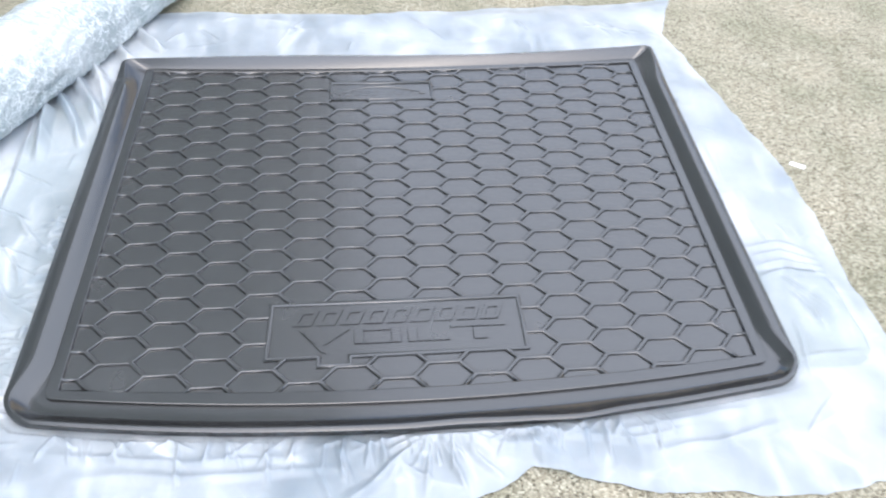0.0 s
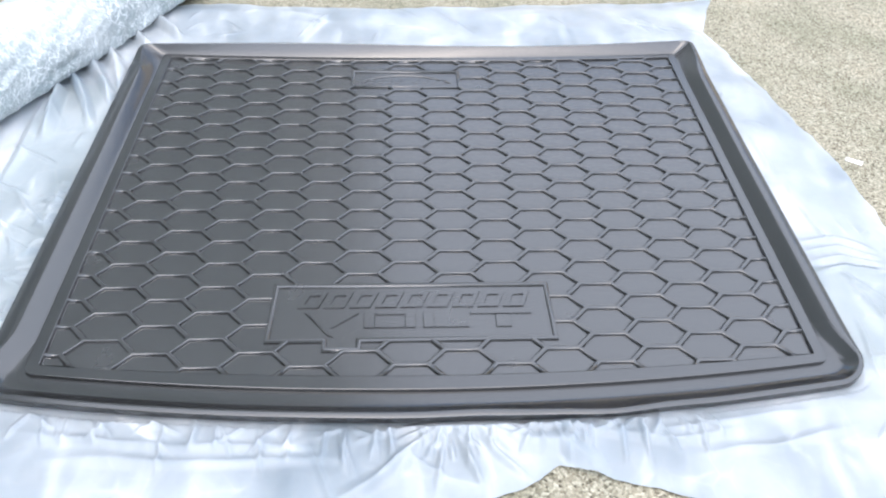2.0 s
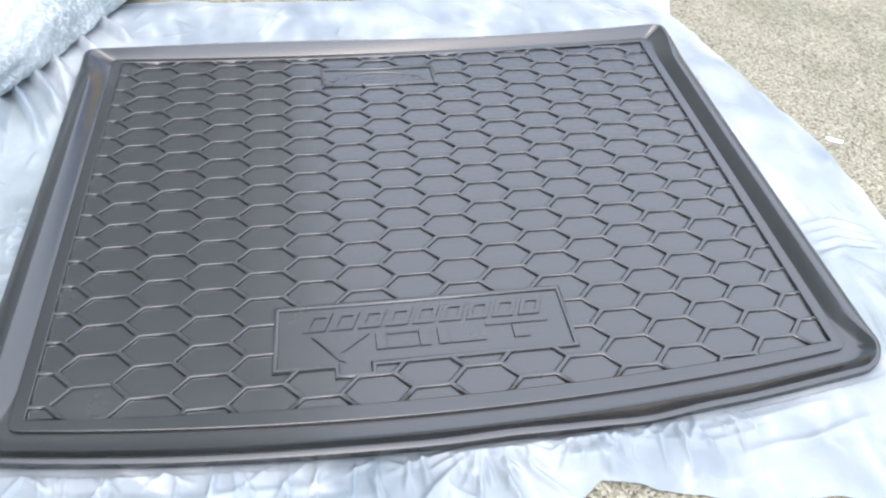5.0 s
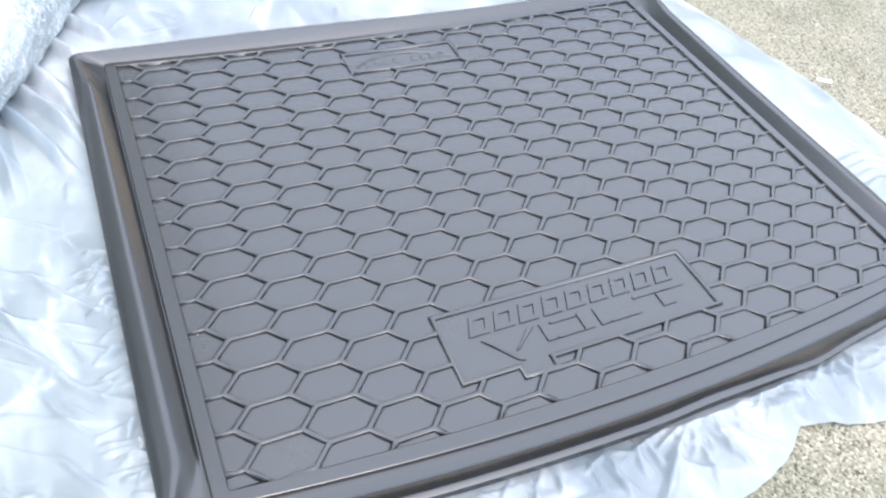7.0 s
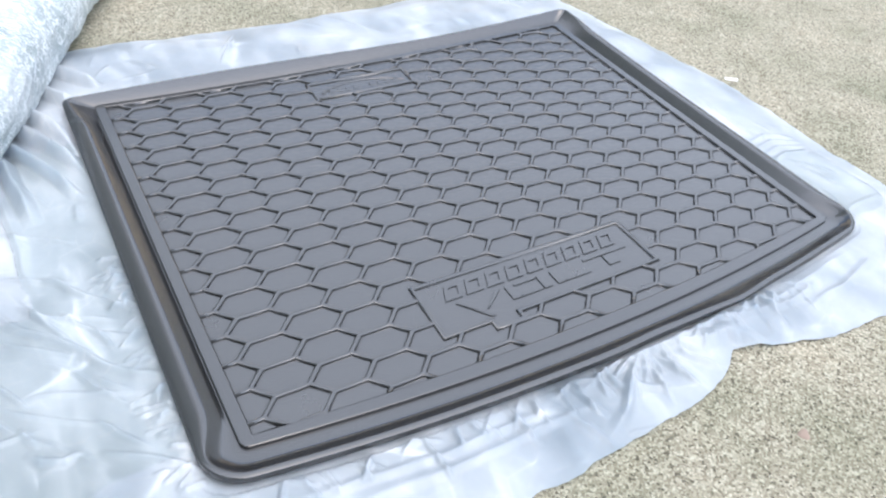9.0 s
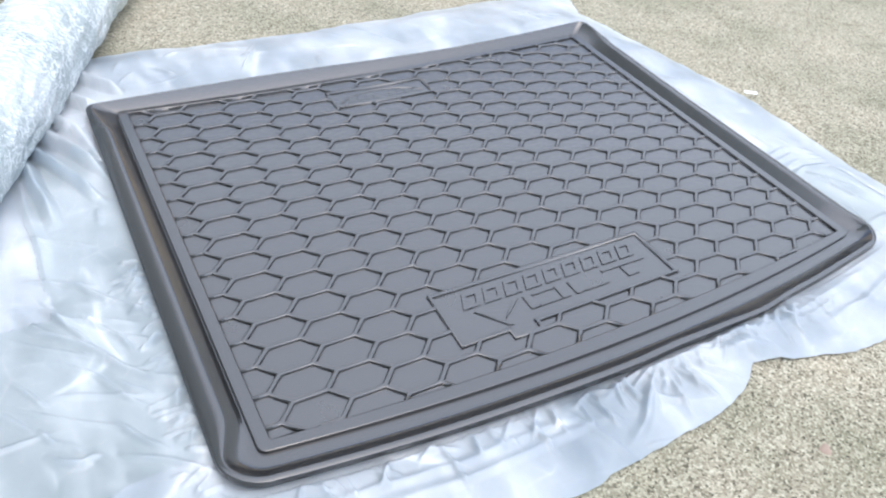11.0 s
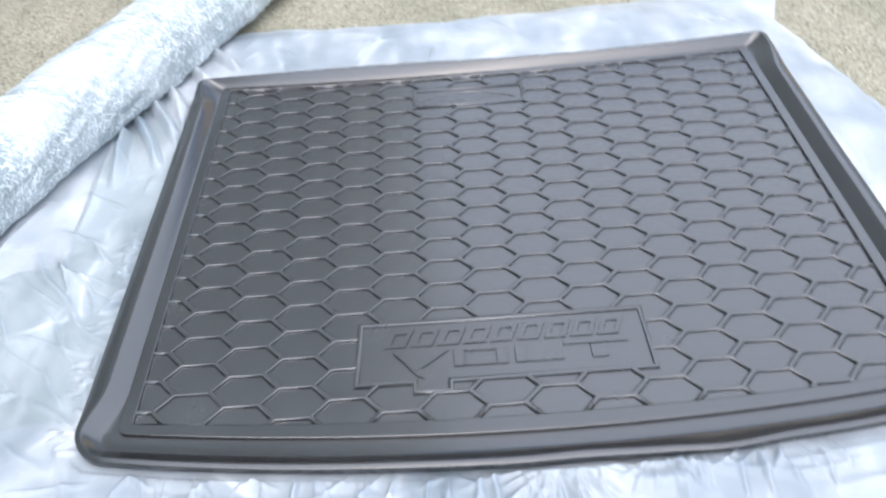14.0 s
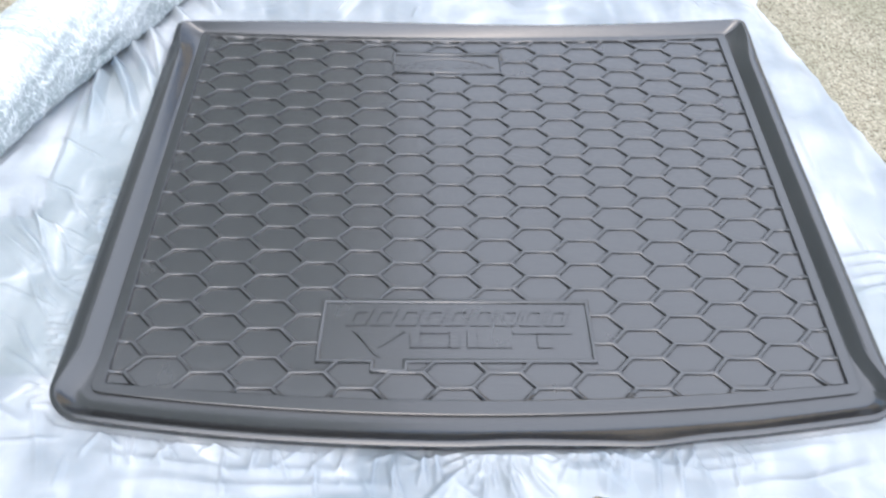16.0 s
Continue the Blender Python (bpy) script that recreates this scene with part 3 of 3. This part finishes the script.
def past_liner(x, y):
    """How far a point lies outside a line 23 mm within the liner's edge."""
    u = np.clip(x / 0.5, -1, 1)
    dx = np.maximum(np.maximum(-0.484 - x, x - 0.480 - SKEW * (y + 0.348)), 0)
    dy = np.maximum(np.where(y < 0, -y - (0.369 + 0.041 * (1 - u * u)), y - (0.356 + 0.013 * u - 0.013 * (1 - u * u))), 0)
    return np.hypot(dx, dy)


def sheet_height(x, y, edge, seed, amount):
    """Broad billows with soft folds and thin straight creases, pressed flat under the liner."""
    bx, by = x + 0.004 * value_noise(x * 22, y * 22, 3), y + 0.004 * value_noise(x * 22, y * 22, 4)

    def crease(z, pts, width, height, ends=(0.0, 0.0), sharp=1.4):
        """A fold along a bent line; ends are the shares of its height that it keeps at its two ends."""
        pts = [Vector(p) for p in pts]
        total, run = sum((b - a).length for a, b in zip(pts, pts[1:])), 0.0
        best, along = np.full_like(x, 9.0), np.zeros_like(x)
        for a, b in zip(pts, pts[1:]):
            d, length = (b - a).normalized(), (b - a).length
            t = np.clip((bx - a.x) * d.x + (by - a.y) * d.y, 0, length)
            dist = np.hypot(bx - a.x - d.x * t, by - a.y - d.y * t)
            along = np.where(dist < best, (run + t) / total, along)
            best = np.minimum(best, dist)
            run += length
        fade = np.minimum(1, np.minimum(ends[0] + 3.5 * along * (1 - ends[0]), ends[1] + 3.5 * (1 - along) * (1 - ends[1])))
        return z + height * fade * np.maximum(0, 1 - best / (2 * width)) ** sharp

    rng = np.random.default_rng(4 + seed)
    patch = np.clip(0.35 + 0.9 * value_noise(x * 5 + seed, y * 5, seed + 2), 0.05, 1)
    front_left = np.clip((0.08 - x) / 0.12, 0, 1) * np.clip((-0.40 - y) / 0.05, 0, 1)
    z = 0.0045 + amount * (0.0036 * fbm(x * 2.6, y * 2.6, 21 + seed, 2) + 0.0060 * (facets(x * 0.8, y, 4.5, 31 + seed) - 0.4))
    z += amount * (patch * 0.0025 + front_left * 0.0040) * (facets(x, y * 0.8, 14.0, 41 + seed) - 0.4)
    z += amount * front_left * 0.0014 * (facets(x, y, 34.0, 47 + seed) - 0.4)
    # long soft fold beside the roll, and thin creases across the film there
    z = crease(z, [(-0.685, 0.04), (-0.712, -0.10), (-0.738, -0.25), (-0.760, -0.45)], 0.020, 0.016, (0.2, 0.8), 2.0)
    z = crease(z, [(-0.655, -0.055), (-0.615, -0.115), (-0.560, -0.185), (-0.512, -0.225)], 0.0042, 0.0085, (0.3, 0.6))
    z = crease(z, [(-0.600, -0.012), (-0.552, -0.075), (-0.502, -0.133)], 0.0034, 0.0060)
    z = crease(z, [(-0.655, -0.268), (-0.640, -0.284), (-0.618, -0.292), (-0.596, -0.290)], 0.0034, 0.0070)
    z = crease(z, [(-0.648, -0.235), (-0.640, -0.268)], 0.0028, 0.0050)
    z = crease(z, [(-0.600, -0.352), (-0.572, -0.374), (-0.521, -0.399)], 0.0048, 0.0065)
    z = crease(z, [(-0.625, 0.235), (-0.617, 0.10), (-0.608, -0.045)], 0.0055, 0.0050, (0.6, 0.2))
    z = crease(z, [(-0.700, -0.33), (-0.640, -0.362), (-0.585, -0.43)], 0.0060, 0.0060)
    for i in range(16):
        p, a, length = (rng.uniform(-0.70, -0.56), rng.uniform(-0.38, 0.10)), radians(rng.uniform(-72, -28)), rng.uniform(0.05, 0.16)
        z = crease(z, [p, (p[0] + length * math.cos(a), p[1] + length * math.sin(a))], rng.uniform(0.0020, 0.0034), rng.uniform(0.0035, 0.0065))
    # fan of folds that hang from the roll towards the liner's far corner
    for a, b, w in (((-0.498, 0.470), (-0.440, 0.405), 0.006), ((-0.524, 0.418), (-0.478, 0.350), 0.007), ((-0.555, 0.352), (-0.490, 0.218), 0.007),
                    ((-0.572, 0.308), (-0.493, 0.165), 0.0065), ((-0.588, 0.262), (-0.520, 0.120), 0.005), ((-0.604, 0.225), (-0.592, 0.085), 0.007)):
        z = crease(z, [a, b], w, 0.021, (1.0, 0.05), 1.05)
    # gathers that spread from one point at the front lip
    for a, length in ((-166, 0.10), (-152, 0.07), (-137, 0.12), (-118, 0.06), (-100, 0.09), (-84, 0.05), (-66, 0.10), (-52, 0.07), (-41, 0.13), (-31, 0.09), (-13, 0.10), (-7, 0.16)):
        a = radians(a)
        z = crease(z, [(0.005, -0.424), (0.005 + length * math.cos(a), -0.424 + length * math.sin(a))], rng.uniform(0.0024, 0.0040), 0.0075, (0.8, 0.0))
    z = crease(z, [(0.005, -0.424), (0.070, -0.450), (0.125, -0.461), (0.152, -0.478), (0.168, -0.505)], 0.0075, 0.0125, (0.5, 0.3), 0.9)
    z = crease(z, [(-0.015, -0.440), (-0.055, -0.487), (-0.120, -0.520)], 0.0060, 0.0075)
    z = crease(z, [(-0.050, -0.500), (-0.035, -0.470), (0.010, -0.498)], 0.0040, 0.0060)
    # folds that run along the front of the liner
    for pts in ([(0.115, -0.438), (0.25, -0.456), (0.37, -0.440)], [(0.20, -0.446), (0.33, -0.436), (0.44, -0.418)], [(0.26, -0.475), (0.36, -0.466), (0.47, -0.440)],
                [(-0.48, -0.425), (-0.32, -0.452), (-0.12, -0.455)], [(-0.42, -0.462), (-0.25, -0.474), (-0.08, -0.470)]):
        z = crease(z, pts, 0.0050, 0.0055)
    # cross wrinkles and the worn panel beside the liner's right end
    for k in range(4):
        z = crease(z, [(0.505, -0.150 - 0.020 * k), (0.565, -0.142 - 0.017 * k), (0.622, -0.165 - 0.012 * k)], 0.0042, 0.0055)
    z = crease(z, [(0.552, -0.225), (0.566, -0.270), (0.572, -0.315)], 0.0038, 0.0050)
    # ruffles close along the left lip and under the front one
    for i in range(46):
        a = radians(rng.uniform(160, 225))
        p = (rng.uniform(-0.512, -0.502), rng.uniform(-0.385, -0.02))
        z = crease(z, [p, (p[0] + rng.uniform(0.014, 0.045) * math.cos(a), p[1] + 0.03 * math.sin(a))], 0.0020, 0.0062, (0.9, 0.0))
    for i in range(70):
        a = radians(rng.uniform(-160, -20))
        px = rng.uniform(-0.44, 0.30)
        p = (px, -0.402 - 0.030 * (1 - (px / 0.5) ** 2))
        z = crease(z, [p, (p[0] + 0.05 * rng.random() * math.cos(a), p[1] + rng.uniform(0.03, 0.07) * math.sin(a))], 0.0022, 0.0050, (0.3, 0.0))
    # stray creases all round
    for i in range(60):
        side = rng.integers(0, 4)
        px, py = ((rng.uniform(-0.75, 0.62), rng.uniform(-0.56, -0.43)), (rng.uniform(-0.45, 0.62), rng.uniform(0.42, 0.57)), (rng.uniform(-0.74, -0.52), rng.uniform(-0.5, 0.2)), (rng.uniform(0.52, 0.62), rng.uniform(-0.5, 0.5)))[side]
        a, length = rng.uniform(0, 2 * math.pi), rng.uniform(0.04, 0.15)
        z = crease(z, [(px, py), (px + length * math.cos(a), py + length * math.sin(a))], rng.uniform(0.0018, 0.0042), rng.uniform(0.0015, 0.0045) * amount)
    reach = past_liner(x, y)
    w = np.clip((reach - 0.004) / 0.017, 0, 1)
    w = w * w * (3 - 2 * w)
    z = np.maximum(0.0012 + np.maximum(z, 0.0) * w, 0.0012)
    # the lip holds it down
    z = np.minimum(z, np.where(reach < 0.023, 0.0020 + 0.30 * reach, 0.0089 + 1.1 * (reach - 0.023)))
    return z * (1 - 0.45 * np.exp(-(edge / 0.03) ** 2))


def sheet_mesh(name, x, y, z, keep, mat):
    nv, nu = x.shape
    i = np.arange(nu * nv).reshape(nv, nu)
    faces = np.stack([i[:-1, :-1], i[:-1, 1:], i[1:, 1:], i[1:, :-1]], -1)[keep[:-1, :-1]]
    used = np.unique(faces)
    renum = np.zeros(nu * nv, int)
    renum[used] = np.arange(len(used))
    verts = np.stack([x, y, z], -1).reshape(-1, 3)[used]
    return mesh_from(name, verts.tolist(), renum[faces].tolist(), mat)


def rounded(x, y, x0, x1, y0, y1, r):
    """Signed distance to a rounded rectangle, negative inside."""
    qx = np.abs(x - (x0 + x1) / 2) - (x1 - x0) / 2 + r
    qy = np.abs(y - (y0 + y1) / 2) - (y1 - y0) / 2 + r
    return np.hypot(np.maximum(qx, 0), np.maximum(qy, 0)) + np.minimum(np.maximum(qx, qy), 0) - r


def build_sheet():
    u, v, x, y, edge = sheet_grid()
    z = sheet_height(x, y, edge, 0, 1.0)
    sheet = tagged(new("plastic_sheet", sheet_mesh("plastic_sheet", x, y, z, np.ones_like(x, bool), FILM)), "crumpled milky plastic packing film spread on concrete under liner", "plastic sheet")
    # the bag's second layer, left open where only one thickness lies
    wob = 0.014 * fbm(x * 9, y * 9, 77, 3)
    # two panels beside the roll, one beside the liner's right end
    open_left = np.minimum(rounded(x, y, -0.700, -0.40, -0.345, -0.085, 0.035), rounded(x, y, -0.616, -0.40, -0.15, 0.250, 0.03)) + 0.7 * wob
    open_right = rounded(x, y, 0.40, 0.624, -0.365, -0.190, 0.045) + 0.5 * wob
    under = rounded(x, y, -0.44, 0.44, -0.33, 0.33, 0.01)
    hole = np.minimum(np.minimum(open_left, open_right), under)
    # bring the border's ragged steps onto the smooth outline
    inner = edge >= 0.0
    gy, gx = np.gradient(hole)
    jx = np.hypot(np.gradient(x, axis=1), np.gradient(y, axis=1)) + 1e-9
    jy = np.hypot(np.gradient(x, axis=0), np.gradient(y, axis=0)) + 1e-9
    gx, gy = gx / jx, gy / jy
    step = np.where(hole < 0, np.minimum(-hole, 0.006), 0) / np.maximum(0.3, gx * gx + gy * gy)
    x2, y2 = x + gx * step, y + gy * step
    h = np.clip(hole, 0, 1)
    grow = np.clip(h / 0.05, 0, 1)
    z2 = z + 0.0007 + 0.0022 * grow * (1 + 0.7 * fbm(x * 8, y * 8, 55, 2) + 1.6 * (facets(x, y, 9.0, 71) - 0.4))
    z2 = z + 0.0005 + np.maximum(z2 - z - 0.0005, 0) * (1 - np.exp(-(edge / 0.025) ** 2))
    reach = past_liner(x, y)
    z2 = np.where(reach < 0.028, z + 0.0006, z2)
    some = np.zeros_like(x, bool)
    pos = hole > 0
    some[:-1, :-1] = pos[:-1, :-1] | pos[1:, :-1] | pos[:-1, 1:] | pos[1:, 1:]
    child("top_layer", sheet_mesh("top_layer", x2, y2, z2, some & inner, FILM_TOP), sheet, "second loose layer of milky film")


build_sheet()


# ---- rolled wrapping beside the liner ----
def build_roll():
    r0 = 0.071
    p0, p1 = Vector((-0.842, -0.140, 0)), Vector((-0.842 + 0.4147 * 1.40, -0.140 + 0.9100 * 1.40, 0))
    axis = (p1 - p0).normalized()
    side = Vector((axis.y, -axis.x, 0))
    length = (p1 - p0).length
    roll = tagged(new("wrapping_roll"), "thick roll of crinkled clear bubble wrap lying on plastic film", "packaging roll")

    def tube_mesh(name, s0, s1, a0, a1, nl, na, extra, closed):
        """A crinkled part of the wound film between two lengths and two angles."""
        s, a = np.meshgrid(np.linspace(s0, s1, nl), np.linspace(a0, a1, na, endpoint=not closed), indexing="ij")
        ca, sa = np.cos(a), np.sin(a)

        def tube(k, seed):
            return 0.5 * (fbm(s * k + 3 * ca, ca * k * r0 * 1.2 + 5, seed) + fbm(s * k - 3 * sa, sa * k * r0 * 1.2 + 9, seed + 1))
        r = r0 + 0.0035 * tube(8, 61) + 0.0012 * tube(30, 71)
        for k, amp, seed in ((9.0, 0.006, 83), (24.0, 0.0045, 93), (55.0, 0.0018, 97)):
            # facets on the unrolled film, mirrored at the underside seam
            r = r + amp * (facets(s, r0 * np.abs((a + 1.5 * math.pi) % (2 * math.pi) - math.pi), k, seed) - 0.4)
        taper = np.clip(s / 0.03, 0, 1) * np.clip((length - s) / 0.03, 0, 1)
        r = r * (0.90 + 0.10 * np.sqrt(taper))
        r = r + extra(s, a)
        ragged = s - 0.022 * np.clip(1 - s / 0.05, 0, 1) * (0.5 + 0.5 * value_noise(2.2 * ca + 7, 2.2 * sa + 3, 19) + 0.5 * value_noise(6 * ca, 6 * sa, 23))
        X = p0.x + axis.x * ragged + side.x * r * ca
        Y = p0.y + axis.y * ragged + side.y * r * ca
        Z = np.maximum(r0 + r * sa, 0.004 + 0.001 * ca)
        i = np.arange(nl * na).reshape(nl, na)
        if closed:
            j = np.roll(i, -1, axis=1)
            faces = np.stack([i[:-1], i[1:], j[1:], j[:-1]], -1)
        else:
            faces = np.stack([i[:-1, :-1], i[1:, :-1], i[1:, 1:], i[:-1, 1:]], -1)
        verts = np.stack([X, Y, Z], -1).reshape(-1, 3).tolist()
        return verts, faces.reshape(-1, 4).tolist()
    v, f = tube_mesh("wound_film", 0, length, 0, 2 * math.pi, 420, 170, lambda s, a: 0 * s, True)
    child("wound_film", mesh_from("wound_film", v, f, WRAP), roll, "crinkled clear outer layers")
    # ends with coiled edges, set in a little
    for s_end, inward in ((0.004, 1), (length - 0.004, -1)):
        v, f = [], []
        rings, na = 14, 72
        for k in range(rings + 1):
            rr = 0.062 * (1 - k / rings) + 0.002
            back = inward * (0.004 * (k % 2) + 0.0015 * k)
            for m in range(na):
                t = 2 * math.pi * m / na
                q = p0 + axis * (s_end + back) + side * (rr * math.cos(t))
                v.append((q.x, q.y, r0 + rr * math.sin(t)))
        for k in range(rings):
            for m in range(na):
                q = (k * na + m, k * na + (m + 1) % na, (k + 1) * na + (m + 1) % na, (k + 1) * na + m)
                f.append(q if inward > 0 else q[::-1])
        f.append(tuple(range(rings * na, (rings + 1) * na)))
        child("coiled_end", mesh_from("coiled_end", v, f, WRAP), roll, "coiled end of the wound film")
    # the outermost turn, lifting along its free edge
    v, f = tube_mesh("loose_flap", 0.10, 1.25, radians(-38), radians(70), 330, 60,
                     lambda s, a: 0.0016 + 0.005 * np.clip((radians(-18) - a) / 0.35, 0, 1) * (1 + 0.8 * value_noise(s * 14, a * 2, 5)), False)
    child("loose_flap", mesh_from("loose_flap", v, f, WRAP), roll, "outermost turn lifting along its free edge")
    return roll


build_roll()


# ---- small things ----
def build_scrap():
    v = [(-0.013, -0.004, 0.0005), (0.013, -0.005, 0.0005), (0.0135, 0.004, 0.0022), (-0.0125, 0.005, 0.0012)]
    v += [(x, y, z + 0.0007) for x, y, z in v]
    f = [(3, 2, 1, 0), (4, 5, 6, 7), (0, 1, 5, 4), (1, 2, 6, 5), (2, 3, 7, 6), (3, 0, 4, 7)]
    ob = new("paper_scrap", mesh_from("paper_scrap", v, f, PAPER, False))
    ob.matrix_world = pose(0.686, 0.048, 0.0, 0, 0, -32)
    return tagged(ob, "small white paper scrap lying on the concrete", "litter")


build_scrap()


def build_pebble():
    """A pinkish stone set flush in the concrete."""
    rng = random.Random(5)
    n, v, f = 14, [], []
    for k, (r, z) in enumerate(((1.0, 0.0), (0.86, 0.0012), (0.5, 0.0020))):
        for i in range(n):
            a = 2 * math.pi * i / n
            q = r * 0.0062 * (1 + 0.16 * math.sin(3 * a + 1) + 0.08 * rng.random())
            v.append((q * 1.25 * math.cos(a), q * math.sin(a), z))
    v.append((0, 0, 0.0022))
    for k in range(2):
        f += [(k * n + i, k * n + (i + 1) % n, (k + 1) * n + (i + 1) % n, (k + 1) * n + i) for i in range(n)]
    f += [(2 * n + i, 2 * n + (i + 1) % n, 3 * n) for i in range(n)]
    ob = new("pebble", mesh_from("pebble", v, f, PINK))
    ob.matrix_world = pose(0.1046, -0.6088, 0.0, 0, 0, 25)
    return tagged(ob, "small pinkish pebble set flush in the concrete", "pebble")


build_pebble()
build_cells(liner)
